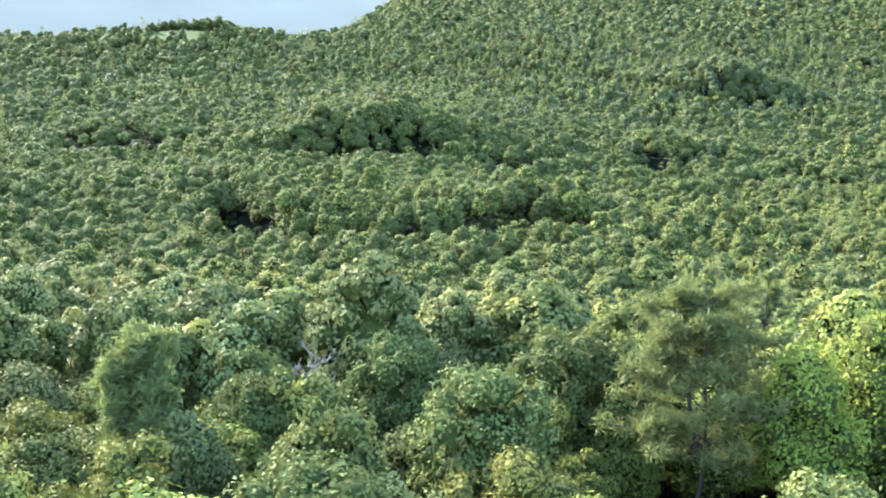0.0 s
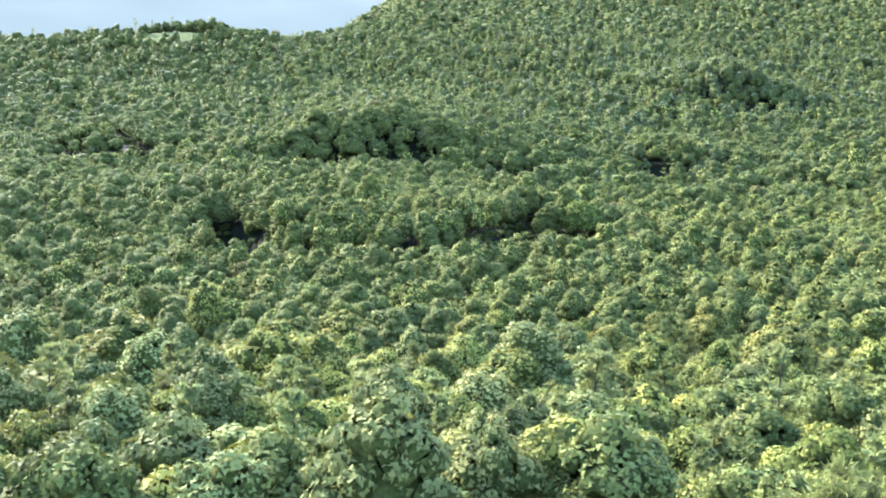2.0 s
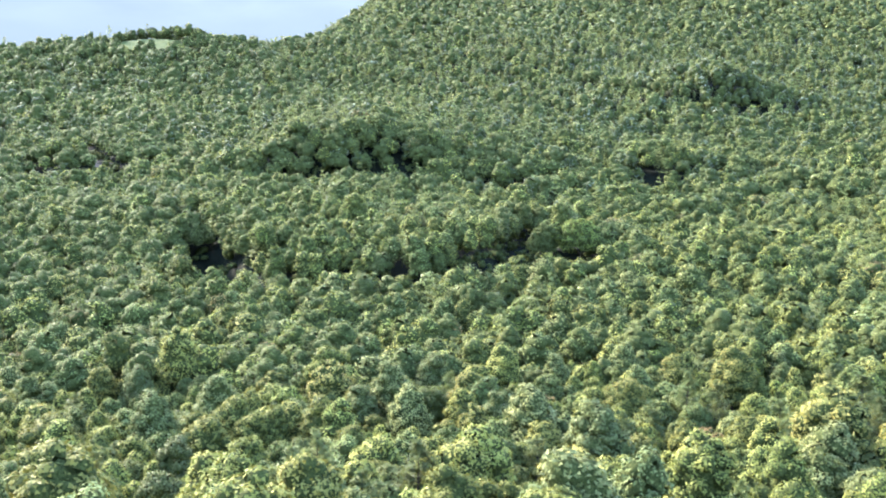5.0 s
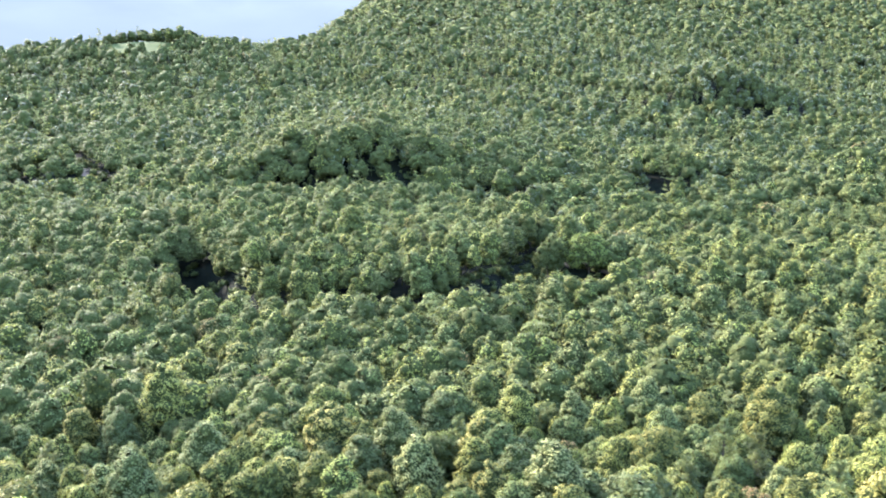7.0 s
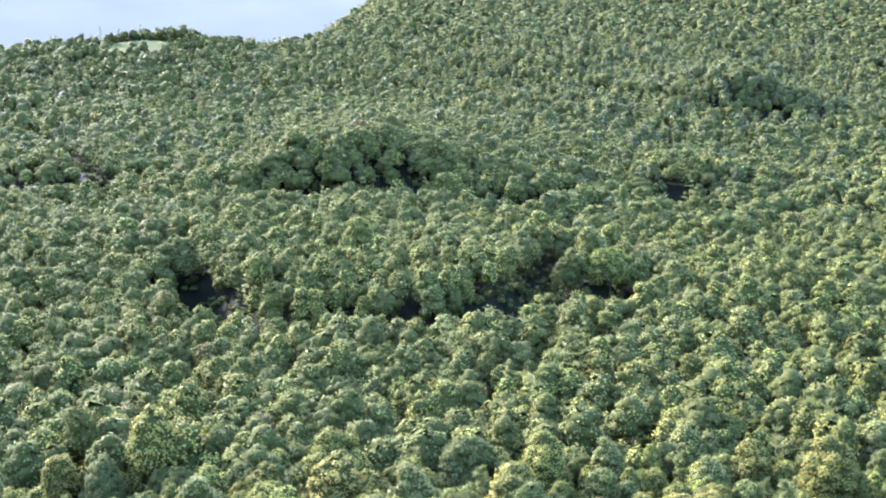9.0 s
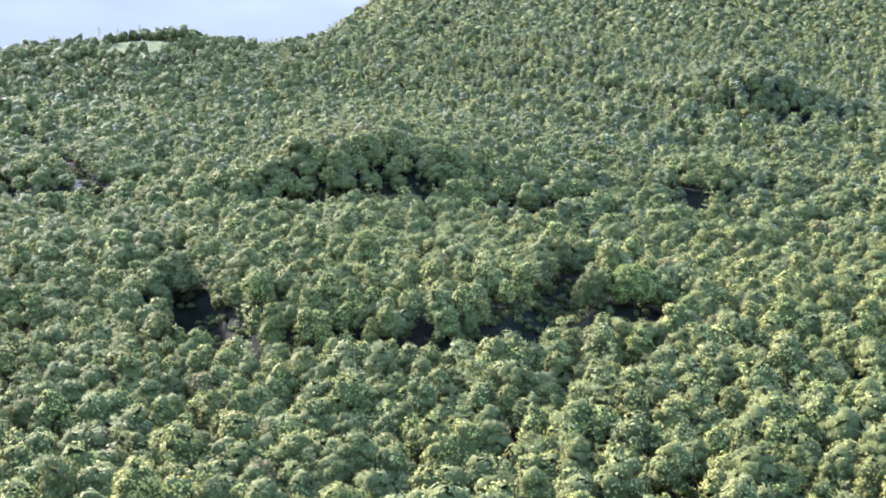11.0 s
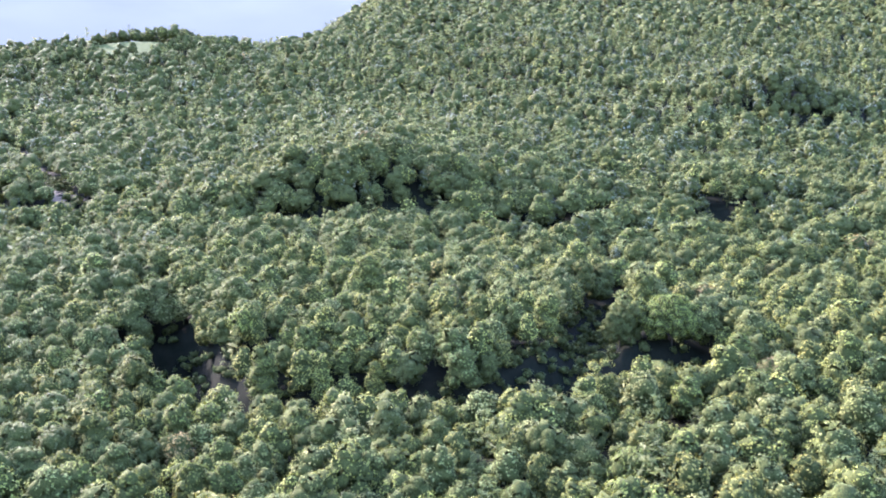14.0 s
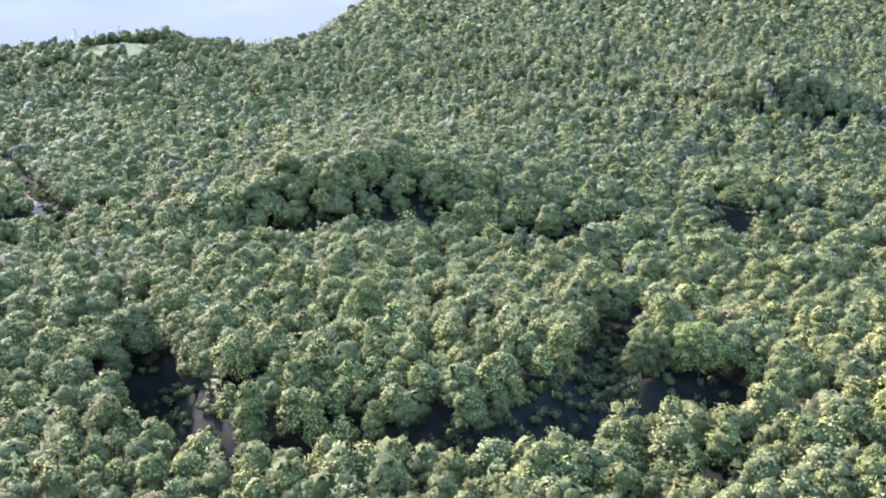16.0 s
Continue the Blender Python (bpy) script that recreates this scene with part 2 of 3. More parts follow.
def sprigs(rng, at, way, size, long=1.0, diamond=False, lift=0.0, loose=0.6, wide=1.0):
    """Small leafy tufts at points, facing roughly along way."""
    n = len(at)
    normal = unit(way + loose * rng.normal(size=(n, 3)) + (0, 0, lift))
    up = unit(np.cross(normal, rng.normal(size=(n, 3))))
    side = np.cross(up, normal) * wide
    s = size * rng.uniform(0.65, 1.3, (n, 1))
    if diamond:
        tip = up * s * long
        wide = side * s * 0.55
        v = np.stack([at - tip * 0.8, at + wide, at + tip, at - wide * rng.uniform(0.7, 1.2, (n, 1))], 1).reshape(-1, 3)
        q = np.arange(n)[:, None] * 4
        return v, np.concatenate([q + (0, 1, 2), q + (0, 2, 3)])
    v = np.stack([at + side * s * rng.uniform(0.6, 1.1, (n, 1)), at + up * s * long - side * s * 0.45,
                  at - up * s * long * rng.uniform(0.5, 1, (n, 1)) - side * s * 0.6], 1).reshape(-1, 3)
    return v, np.arange(3 * n).reshape(n, 3)


def even_directions(rng, count, low):
    """Directions spread evenly over a sphere from height low upwards, each a little astray."""
    z = low + (1 - low) * (np.arange(count) + 0.5) / count
    a = np.arange(count) * 2.399963 + rng.uniform(0, 6.28)
    flat = np.sqrt(1 - z * z)
    return unit(np.stack([np.cos(a) * flat, np.sin(a) * flat, z], -1) + rng.normal(size=(count, 3)) * 0.55 / count ** 0.5)


def billowy_crown(rng, shape, r, h, base, lobes, level, leaves, size, loose=0.35, heart=0.74, uneven=0.22, low=-0.62, diamond=False, reach=1.12):
    """A closed crown: leafy billows over a dense heart, roughened by sprigs, with an uneven outline."""
    swell = unit(rng.normal(size=(6, 3)) + (0, 0, 0.2))
    lift = rng.normal(size=6) * uneven
    middle = np.array((0, 0, base + h * 0.5))
    lean = rng.normal(size=2) * 0.08 * r

    def skin(d, share):
        k = 1 + (np.exp(-((1 - d @ swell.T) / 0.35)) * lift).sum(1)
        p = d * (r, r, h * 0.5) * (k * share)[:, None]
        up = np.clip(d[:, 2], -1, 1)
        if shape == "tall":
            p[:, :2] *= (1 - 0.42 * np.clip(up, 0, 1) - 0.12 * np.clip(-up, 0, 1))[:, None]
        else:
            p[:, :2] *= (1.06 - 0.10 * np.clip(up, 0, 1))[:, None]
        p[:, :2] += lean * (up * 0.5 + 0.5)[:, None]
        return p + middle

    d = even_directions(rng, lobes, low)
    area = 4 * np.pi * ((2 * (r * h * 0.5) ** 1.6 + r ** 3.2) / 3) ** (1 / 1.6) * (1 - low) / 2
    mean = 0.60 * (area / lobes) ** 0.5
    rad = mean * rng.uniform(0.75, 1.3, lobes)
    c = middle + (skin(d, rng.uniform(0.84 - (reach - 1.12), 1.06, lobes)) - middle) * (1 - 0.62 * mean / r)
    bv, bf = BALLS[level]
    parts = []
    hv, hf = BALLS[2 if lobes > 40 else 1]
    hf = hf[(hv[hf][:, :, 2] > -0.8).all(1)]
    parts.append((skin(hv, heart * (1 + 0.05 * rng.normal(size=len(hv)))), hf))
    for k in range(lobes):
        v = c[k] + bv * (1 + 0.2 * rng.normal(size=(len(bv), 1))) * rad[k] * (0.84, 0.84, 0.76)
        t = v[bf].mean(1)
        gone = (bv[bf].mean(1) @ d[k] < -0.25) | (bv[bf].mean(1)[:, 2] < -0.75)
        inside = np.linalg.norm(t[:, None] - c[None], axis=2) < rad * 0.72
        inside[:, k] = False
        keep = bf[~(gone | inside.any(1))]
        if len(keep):
            used, where = np.unique(keep, return_inverse=True)
            parts.append((v[used], where.reshape(-1, 3)))
    i = rng.choice(lobes, leaves * 3, p=rad ** 2 / (rad ** 2).sum())
    w = unit(rng.normal(size=(leaves * 3, 3)) + d[i] * 0.5 + (0, 0, 0.25))
    at = c[i] + w * (rad[i] * rng.uniform(0.8, reach, leaves * 3))[:, None] * (1, 1, 0.9)
    ok = np.ones(len(at), bool)
    for k in range(lobes):
        ok &= (np.linalg.norm(at - c[k], axis=1) > rad[k] * 0.82) | (i == k)
    ok = np.flatnonzero(ok & ((w * d[i]).sum(1) > -0.2))[:leaves]
    parts.append(sprigs(rng, at[ok], w[ok], size, 1.0, diamond, 0.1, loose))
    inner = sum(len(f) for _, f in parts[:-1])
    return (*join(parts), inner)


def tube(a, b, ra, rb, sides=6):
    a, b = np.asarray(a, float), np.asarray(b, float)
    w = unit(b - a)
    s = unit(np.cross(w, (0.31, 0.9, 0.3)))
    u = np.cross(w, s)
    ang = np.arange(sides) * 2 * np.pi / sides
    ring = np.cos(ang)[:, None] * s + np.sin(ang)[:, None] * u
    v = np.concatenate([a + ring * ra, b + ring * rb])
    i, j = np.arange(sides), (np.arange(sides) + 1) % sides
    return v, np.concatenate([np.stack([i, j, j + sides], -1), np.stack([i, j + sides, i + sides], -1)])


def bough(rng, a, b, ra, rb, bends=3, sway=0.12, sides=6):
    """A tapered limb that wanders a little."""
    a, b = np.asarray(a, float), np.asarray(b, float)
    pts = [a + (b - a) * k / bends + (rng.normal(size=3) * sway * np.linalg.norm(b - a) / bends if 0 < k < bends else 0) for k in range(bends + 1)]
    return join([tube(p, q, ra + (rb - ra) * k / bends, ra + (rb - ra) * (k + 1) / bends, sides) for k, (p, q) in enumerate(zip(pts[:-1], pts[1:]))])


def trunk_with_limbs(rng, r, h, base, limbs):
    top = base + h * 0.7
    parts = [bough(rng, (0, 0, -1.5), (rng.normal() * 0.3, rng.normal() * 0.3, top), 0.30, 0.07, 4, 0.06, 5)]
    for k in range(limbs):
        a = rng.uniform(0, 6.28)
        z = base + h * rng.uniform(-0.05, 0.45)
        parts.append(bough(rng, (0, 0, z), (math.cos(a) * r * 0.75, math.sin(a) * r * 0.75, z + r * rng.uniform(0.4, 0.9)), 0.11, 0.03, 2, 0.2, 4))
    return join(parts)


def pine_needles_on(rng, limbs, per, size):
    at, way = [], []
    for a, b in limbs:
        s = rng.uniform(0.3, 1.08, per)[:, None]
        l = np.linalg.norm(b - a)
        at.append(a + (b - a) * s + rng.normal(size=(per, 3)) * (0.11, 0.11, 0.05) * l)
        way.append(np.tile(unit(b - a) * 0.3 + (0, 0, 1.0), (per, 1)))
    return sprigs(rng, np.concatenate(at), np.concatenate(way), size, 1.7, False, 0.2, 0.9, 0.42)


def pine_limbs(rng, r, h, base, whorls, each, lift=0.35):
    limbs = []
    for k in range(whorls):
        s = k / (whorls - 1)
        for j in range(each):
            a = rng.uniform(0, 6.28)
            l = r * (1.05 - 0.85 * s ** 1.3) * rng.uniform(0.65, 1.15)
            z = base + h * s * 0.96 + rng.normal() * 0.15
            limbs.append((np.array((0, 0, z)), np.array((math.cos(a) * l, math.sin(a) * l, z + l * (lift + 0.5 * s) * rng.uniform(0.5, 1.3)))))
    return limbs


def part(name, data, parent, label=""):
    ob = new(name, data)
    ob.parent = parent
    return tagged(ob, label)


def thing(name, label, category, group=""):
    return tagged(new(name), label, category, group)


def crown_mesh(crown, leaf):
    """Leaves outside; within, twigs and old leaves painted dark for the shade between sprigs."""
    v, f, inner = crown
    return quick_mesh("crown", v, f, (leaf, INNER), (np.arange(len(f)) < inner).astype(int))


class Stand:
    """One kind of tree: a few differently grown specimens, each copied to many places."""

    def __init__(self, name, labels, category, group, grow, count, rng):
        self.group, self.first, self.used = group, [], [False] * count
        for k in range(count):
            trunk, crown, leaf = grow(rng)
            tree = thing(name, labels[k % len(labels)], category, group)
            part("trunk", quick_mesh("trunk", *trunk, (BARK,)), tree)
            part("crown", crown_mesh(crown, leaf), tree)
            self.first.append(tree)

    def plant(self, k, x, y, z, turn, size, tall=1.0):
        k %= len(self.first)
        m = pose(x, y, z, 0, 0, turn) @ Matrix.Diagonal((size, size, size * tall, 1))
        if self.used[k]:
            return copy_thing(self.first[k], m)
        self.used[k] = True
        self.first[k].matrix_basis = m
        return self.first[k]


def grow_billowy(leaf, shape, r, h, base, lobes, level, leaves, size, limbs=4, loose=0.4, heart=0.74, uneven=0.22, diamond=False, reach=1.12):
    def grow(rng):
        k = rng.uniform(0.86, 1.16)
        return trunk_with_limbs(rng, r * k, h, base, limbs), billowy_crown(rng, shape, r * k, h, base, lobes, level, leaves, size, loose, heart, uneven, diamond=diamond, reach=reach), leaf
    return grow


def grow_pine(r, h, base, whorls, each, per, size):
    def grow(rng):
        limbs = pine_limbs(rng, r, h, base, whorls, each)
        wood = [bough(rng, (0, 0, -1.5), (0, 0, base + h), 0.26, 0.03, 6, 0.03)] + [tube(a, b, 0.06, 0.015, 4) for a, b in limbs]
        return join(wood), (*pine_needles_on(rng, limbs, per, size), 0), PINE
    return grow


# ---- where the trees stand ----
rng = np.random.default_rng(11)


def scatter(x0, x1, y0, y1, step, rng):
    """Points of a jittered triangular grid."""
    ys = np.arange(y0, y1, step * 0.87)
    out = []
    for k, y in enumerate(ys):
        xs = np.arange(x0 + (k % 2) * step / 2, x1, step)
        out.append(np.stack([xs + rng.uniform(-0.36, 0.36, len(xs)) * step, y + rng.uniform(-0.36, 0.36, len(xs)) * step], -1))
    return np.concatenate(out)


def in_valley_view(p, margin):
    """The wedge of land ahead that the flight looks over."""
    return (np.abs(p[:, 0] + 2) < 0.425 * (p[:, 1] + 62) + margin) & wooded(p[:, 0], p[:, 1])


SPECIAL = (  # single trees of note: x, y and the room they keep clear
    (18.6, -12.2, 4.6), (23.2, -13.0, 3.0), (27.0, -10.0, 3.2), (0.3, -5.2, 1.8), (-0.4, -29.5, 3.4), (61, 440, 7.5), (44, 438, 5.5), (-6.0, -14.0, 2.8), (-37, 482, 5.5),
    (-8, 474, 3.5), (43, 543, 3.5),
    (-30, 405, 3.4), (-62, 409, 4.6), (-45, 407, 3.4), (-8, 432, 4.2), (12, 441, 4.0), (31, 389, 4.4), (38, 390, 4.0), (28, 382, 4.0))


def clear_of_special(p):
    free = np.ones(len(p), bool)
    for x, y, r in SPECIAL:
        free &= np.hypot(p[:, 0] - x, p[:, 1] - y) > r
    return free


def vigour(x, y):
    """Taller and lower groups of trees."""
    return 1 + 0.16 * np.sin(x / 9.0 + 1.7 * np.sin(y / 23)) * np.sin(y / 11.0 + 1.3 * np.sin(x / 19)) + 0.06 * np.sin(x / 31 + y / 27)


def species(p, rng):
    """Which kind grows where: 0 oak, 1 maple, 2 poplar, 3 pine, 5 russet, 6 haze-tinted spruce, 7 ash, 8 hickory."""
    n = len(p)
    u = rng.random(n)
    grove = np.sin(p[:, 0] / 31 + 1.3) + np.sin(p[:, 1] / 43 + 0.6) + np.sin((p[:, 0] + p[:, 1]) / 57)
    pines = 0.025 + 0.025 * smooth(p[:, 1], 40, 100) + 0.10 * smooth(grove, 0.6, 1.8) + 0.38 * smooth(p[:, 1] - 0.5 * p[:, 0], 620, 1000) * smooth(p[:, 0], -250, 150) + 0.12 * smooth(p[:, 1], 560, 760)
    kind = np.zeros(n, int)
    kind[u > 0.22] = 1
    kind[u > 0.43] = 2
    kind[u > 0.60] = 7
    kind[u > 0.80] = 8
    kind[rng.random(n) < pines] = 3
    # more pale ash with distance: haze imitated by leaf colour
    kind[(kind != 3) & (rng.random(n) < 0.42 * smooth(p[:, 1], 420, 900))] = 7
    # far conifers, bluer than the rest: their share paints haze onto the hills
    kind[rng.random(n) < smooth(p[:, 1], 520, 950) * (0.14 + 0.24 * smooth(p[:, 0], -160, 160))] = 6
    kind[rng.random(n) < 0.006] = 5
    return kind


# hillside below the look-out: trees as single things, finely leaved
def plant_all(points, stands, sink, low, high, wave=1.0):
    for (x, y), k in zip(points.tolist(), species(points, rng).tolist()):
        which, turn = int(rng.integers(60)), rng.uniform(0, 360)
        size = rng.uniform(low, high) * (1 + wave * float(vigour(x, y) - 1))
        stands[k].plant(which, x, y, float(land(x, y)) + rng.normal() * sink, turn, size, rng.uniform(0.93, 1.08) * size ** -0.4)


near = scatter(-60, 66, -42, 62, 4.7, rng)
near = near[(np.abs(near[:, 0] - 5) < 0.42 * (near[:, 1] + 62) + 5) & clear_of_special(near)]
OAK_LABEL, MAPLE_LABEL = "round-crowned oak with dense mid-green leaves", "bushy maple with bright yellowish green leaves"
ASH_LABEL, HICKORY_LABEL = "full-crowned ash with grey-green leaves", "tall hickory with yellowish olive leaves"
POPLAR_LABEL, PINE_LABEL = "slender upright poplar with light green leaves", "open feathery pine with grey-green needles"
front = [
    Stand("oak_tree", [OAK_LABEL + " on the hillside"], "oak", "hillside oaks", grow_billowy(OAK, "round", 2.56, 8.6, 7.2, 64, 1, 6200, 0.13, 8, 0.5, 0.5, 0.3, True, 1.42), 4, rng),
    Stand("maple_tree", [MAPLE_LABEL + " on the hillside"], "maple", "hillside maples", grow_billowy(MAPLE, "round", 2.32, 8.2, 7.0, 64, 1, 6200, 0.13, 8, 0.5, 0.5, 0.3, True, 1.42), 4, rng),
    Stand("poplar_tree", [POPLAR_LABEL + " on the hillside"], "poplar", "hillside poplars", grow_billowy(POPLAR, "tall", 2.35, 9.8, 6.6, 64, 1, 6200, 0.13, 8, 0.5, 0.5, 0.3, True, 1.42), 3, rng),
    Stand("pine_tree", [PINE_LABEL + " on the hillside"], "pine", "hillside pines", grow_pine(2.5, 9.5, 7.5, 11, 6, 90, 0.17), 2, rng),
    Stand("ash_tree", [ASH_LABEL + " on the hillside"], "ash", "hillside ashes", grow_billowy(ASH, "round", 2.40, 9.0, 6.8, 64, 1, 6200, 0.13, 8, 0.5, 0.5, 0.3, True, 1.42), 2, rng),
    Stand("hickory_tree", [HICKORY_LABEL + " on the hillside"], "hickory", "hillside hickories", grow_billowy(HICKORY, "round", 2.16, 9.4, 6.6, 64, 1, 6200, 0.13, 8, 0.5, 0.5, 0.3, True, 1.42), 2, rng)]
plant_all(near[near[:, 1] < -1], front[:4] + [front[1], front[1], front[3]] + front[4:], 0.4, 0.88, 1.06, 0.3)
slope = [
    Stand("oak_tree", [OAK_LABEL + " on the hillside"], "oak", "hillside oaks", grow_billowy(OAK, "round", 2.57, 8.8, 7.2, 54, 1, 2700, 0.16, 5, 0.4, 0.7, 0.2), 5, rng),
    Stand("maple_tree", [MAPLE_LABEL + " on the hillside"], "maple", "hillside maples", grow_billowy(MAPLE, "round", 2.34, 8.4, 7.0, 54, 1, 2700, 0.16, 5, 0.4, 0.7, 0.2), 4, rng),
    Stand("poplar_tree", [POPLAR_LABEL + " on the hillside"], "poplar", "hillside poplars", grow_billowy(POPLAR, "tall", 2.35, 9.6, 6.6, 54, 1, 2700, 0.16, 5, 0.4, 0.7, 0.2), 3, rng),
    Stand("pine_tree", [PINE_LABEL + " on the hillside"], "pine", "hillside pines", grow_pine(2.5, 9.5, 7.5, 9, 6, 40, 0.27), 2, rng),
    Stand("ash_tree", [ASH_LABEL + " on the hillside"], "ash", "hillside ashes", grow_billowy(ASH, "round", 2.42, 9.2, 6.8, 54, 1, 2700, 0.16, 5, 0.4, 0.7, 0.2), 3, rng),
    Stand("hickory_tree", [HICKORY_LABEL + " on the hillside"], "hickory", "hillside hickories", grow_billowy(HICKORY, "round", 2.18, 9.6, 6.6, 54, 1, 2700, 0.16, 5, 0.4, 0.7, 0.2), 3, rng)]
plant_all(near[near[:, 1] >= -1], slope[:4] + [slope[1], slope[1], slope[3]] + slope[4:], 0.5, 0.92, 1.14, 0.3)

front[1].plant(1, -0.4, -29.5, float(land(-0.4, -29.5)), 40, 1.2)

# slope and valley floor that the flight passes over: single things too
mid = scatter(-140, 150, 60, 252, 6.6, rng)
mid = mid[in_valley_view(mid, 3) & (mid[:, 1] > 63)]
valley = [
    Stand("oak_tree", [OAK_LABEL + " in the closed canopy"], "oak", "valley oaks", grow_billowy(OAK, "round", 3.36, 11.8, 4.8, 44, 1, 2100, 0.2, 4, 0.34), 9, rng),
    Stand("maple_tree", [MAPLE_LABEL + " in the closed canopy"], "maple", "valley maples", grow_billowy(MAPLE, "round", 3.07, 11.4, 4.6, 44, 1, 2100, 0.2, 4, 0.34), 8, rng),
    Stand("poplar_tree", [POPLAR_LABEL + " in the canopy"], "poplar", "valley poplars", grow_billowy(POPLAR, "tall", 3.19, 12.8, 4.2, 44, 1, 2100, 0.2, 4, 0.34), 6, rng),
    Stand("pine_tree", [PINE_LABEL + " in the canopy"], "pine", "valley pines", grow_pine(3.5, 10.5, 7.0, 9, 7, 34, 0.34), 4, rng),
    Stand("ash_tree", [ASH_LABEL + " in the closed canopy"], "ash", "valley ashes", grow_billowy(ASH, "round", 3.28, 12.2, 4.6, 44, 1, 2100, 0.2, 4, 0.34), 6, rng),
    Stand("hickory_tree", [HICKORY_LABEL + " in the closed canopy"], "hickory", "valley hickories", grow_billowy(HICKORY, "round", 2.94, 12.6, 4.4, 44, 1, 2100, 0.2, 4, 0.34), 6, rng)]
russets = Stand("browning_oak_tree", ["oak with early browning leaves in the green canopy"], "oak", "", grow_billowy(RUSSET, "round", 3.8, 9.6, 6.0, 44, 1, 2100, 0.2, 4, 0.34), 2, rng)
plant_all(mid, valley[:4] + [valley[1], russets, valley[3]] + valley[4:], 0.8, 0.76, 1.24)


# ---- woods too many to count ----
def woods(name, label, p, kinds, patterns, rng, low=0.8, high=1.25):
    """Thousands of trees in one mesh, from a handful of grown patterns for each kind."""
    vs, fs, ms, own, n = [], [], [], [], 0
    z = land(p[:, 0], p[:, 1]) - 4.5 * ((p[:, 1] > 1225) & (p[:, 0] < -150))
    for kind in range(len(LEAVES)):
        for k, (v, f, inner) in enumerate(patterns.get(kind, ())):
            mine = np.flatnonzero((kinds == kind) & (np.arange(len(p)) % len(patterns[kind]) == k))
            if not len(mine):
                continue
            a = rng.uniform(0, 6.28, len(mine))
            s = rng.uniform(low, high, len(mine)) * vigour(p[mine, 0], p[mine, 1])
            tall = s ** 0.65 * rng.uniform(0.93, 1.08, len(mine))
            ca, sa = (np.cos(a) * s)[:, None], (np.sin(a) * s)[:, None]
            x, y = v[None, :, 0], v[None, :, 1]
            w = np.stack([x * ca - y * sa + p[mine, 0, None], x * sa + y * ca + p[mine, 1, None],
                          v[None, :, 2] * tall[:, None] + (z[mine] + rng.normal(size=len(mine)) * 1.4)[:, None]], -1)
            vs.append(w.reshape(-1, 3))
            own.append(np.repeat(rng.random(len(mine)), len(v)))
            fs.append((f[None] + (np.arange(len(mine)) * len(v))[:, None, None]).reshape(-1, 3) + n)
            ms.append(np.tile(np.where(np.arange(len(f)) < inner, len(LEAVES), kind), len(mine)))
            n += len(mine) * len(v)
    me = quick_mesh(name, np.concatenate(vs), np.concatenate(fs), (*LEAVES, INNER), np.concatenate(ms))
    me.attributes.new("tree", "FLOAT", "POINT").data.foreach_set("value", np.concatenate(own).astype(np.float32))
    return tagged(new(name, me), label, "woods", kind="stuff")


def pine_pattern(rng, r, h, base, whorls, each, per, size):
    limbs = pine_limbs(rng, r, h, base, whorls, each)
    return (*join([tube((0, 0, base * 0.5), (0, 0, base + h), 0.25, 0.05, 3), pine_needles_on(rng, limbs, per, size)]), 6)


MID_PATTERNS = {
    0: [billowy_crown(rng, "round", 3.81, 12.8, 4.0, 20, 1, 360, 0.32, 0.32) for _ in range(10)],
    1: [billowy_crown(rng, "round", 3.46, 12.2, 4.0, 20, 1, 360, 0.32, 0.32) for _ in range(8)],
    2: [billowy_crown(rng, "tall", 3.63, 13.8, 3.6, 20, 1, 360, 0.32, 0.32) for _ in range(6)],
    3: [pine_pattern(rng, 3.9, 12.0, 6.8, 7, 5, 7, 0.62) for _ in range(5)],
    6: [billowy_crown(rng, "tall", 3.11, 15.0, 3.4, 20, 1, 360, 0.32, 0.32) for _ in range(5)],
    5: [billowy_crown(rng, "round", 3.46, 11.0, 5.0, 20, 1, 360, 0.32, 0.32) for _ in range(2)],
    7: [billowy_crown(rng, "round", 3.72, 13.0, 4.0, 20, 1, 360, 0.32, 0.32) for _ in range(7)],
    8: [billowy_crown(rng, "round", 3.29, 13.6, 4.0, 20, 1, 360, 0.32, 0.32) for _ in range(7)]}
p = scatter(-330, 330, 252, 620, 7.5, rng)
p = p[in_valley_view(p, 6) & clear_of_special(p)]
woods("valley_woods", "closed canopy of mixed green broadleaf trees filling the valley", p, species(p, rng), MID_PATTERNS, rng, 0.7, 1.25)

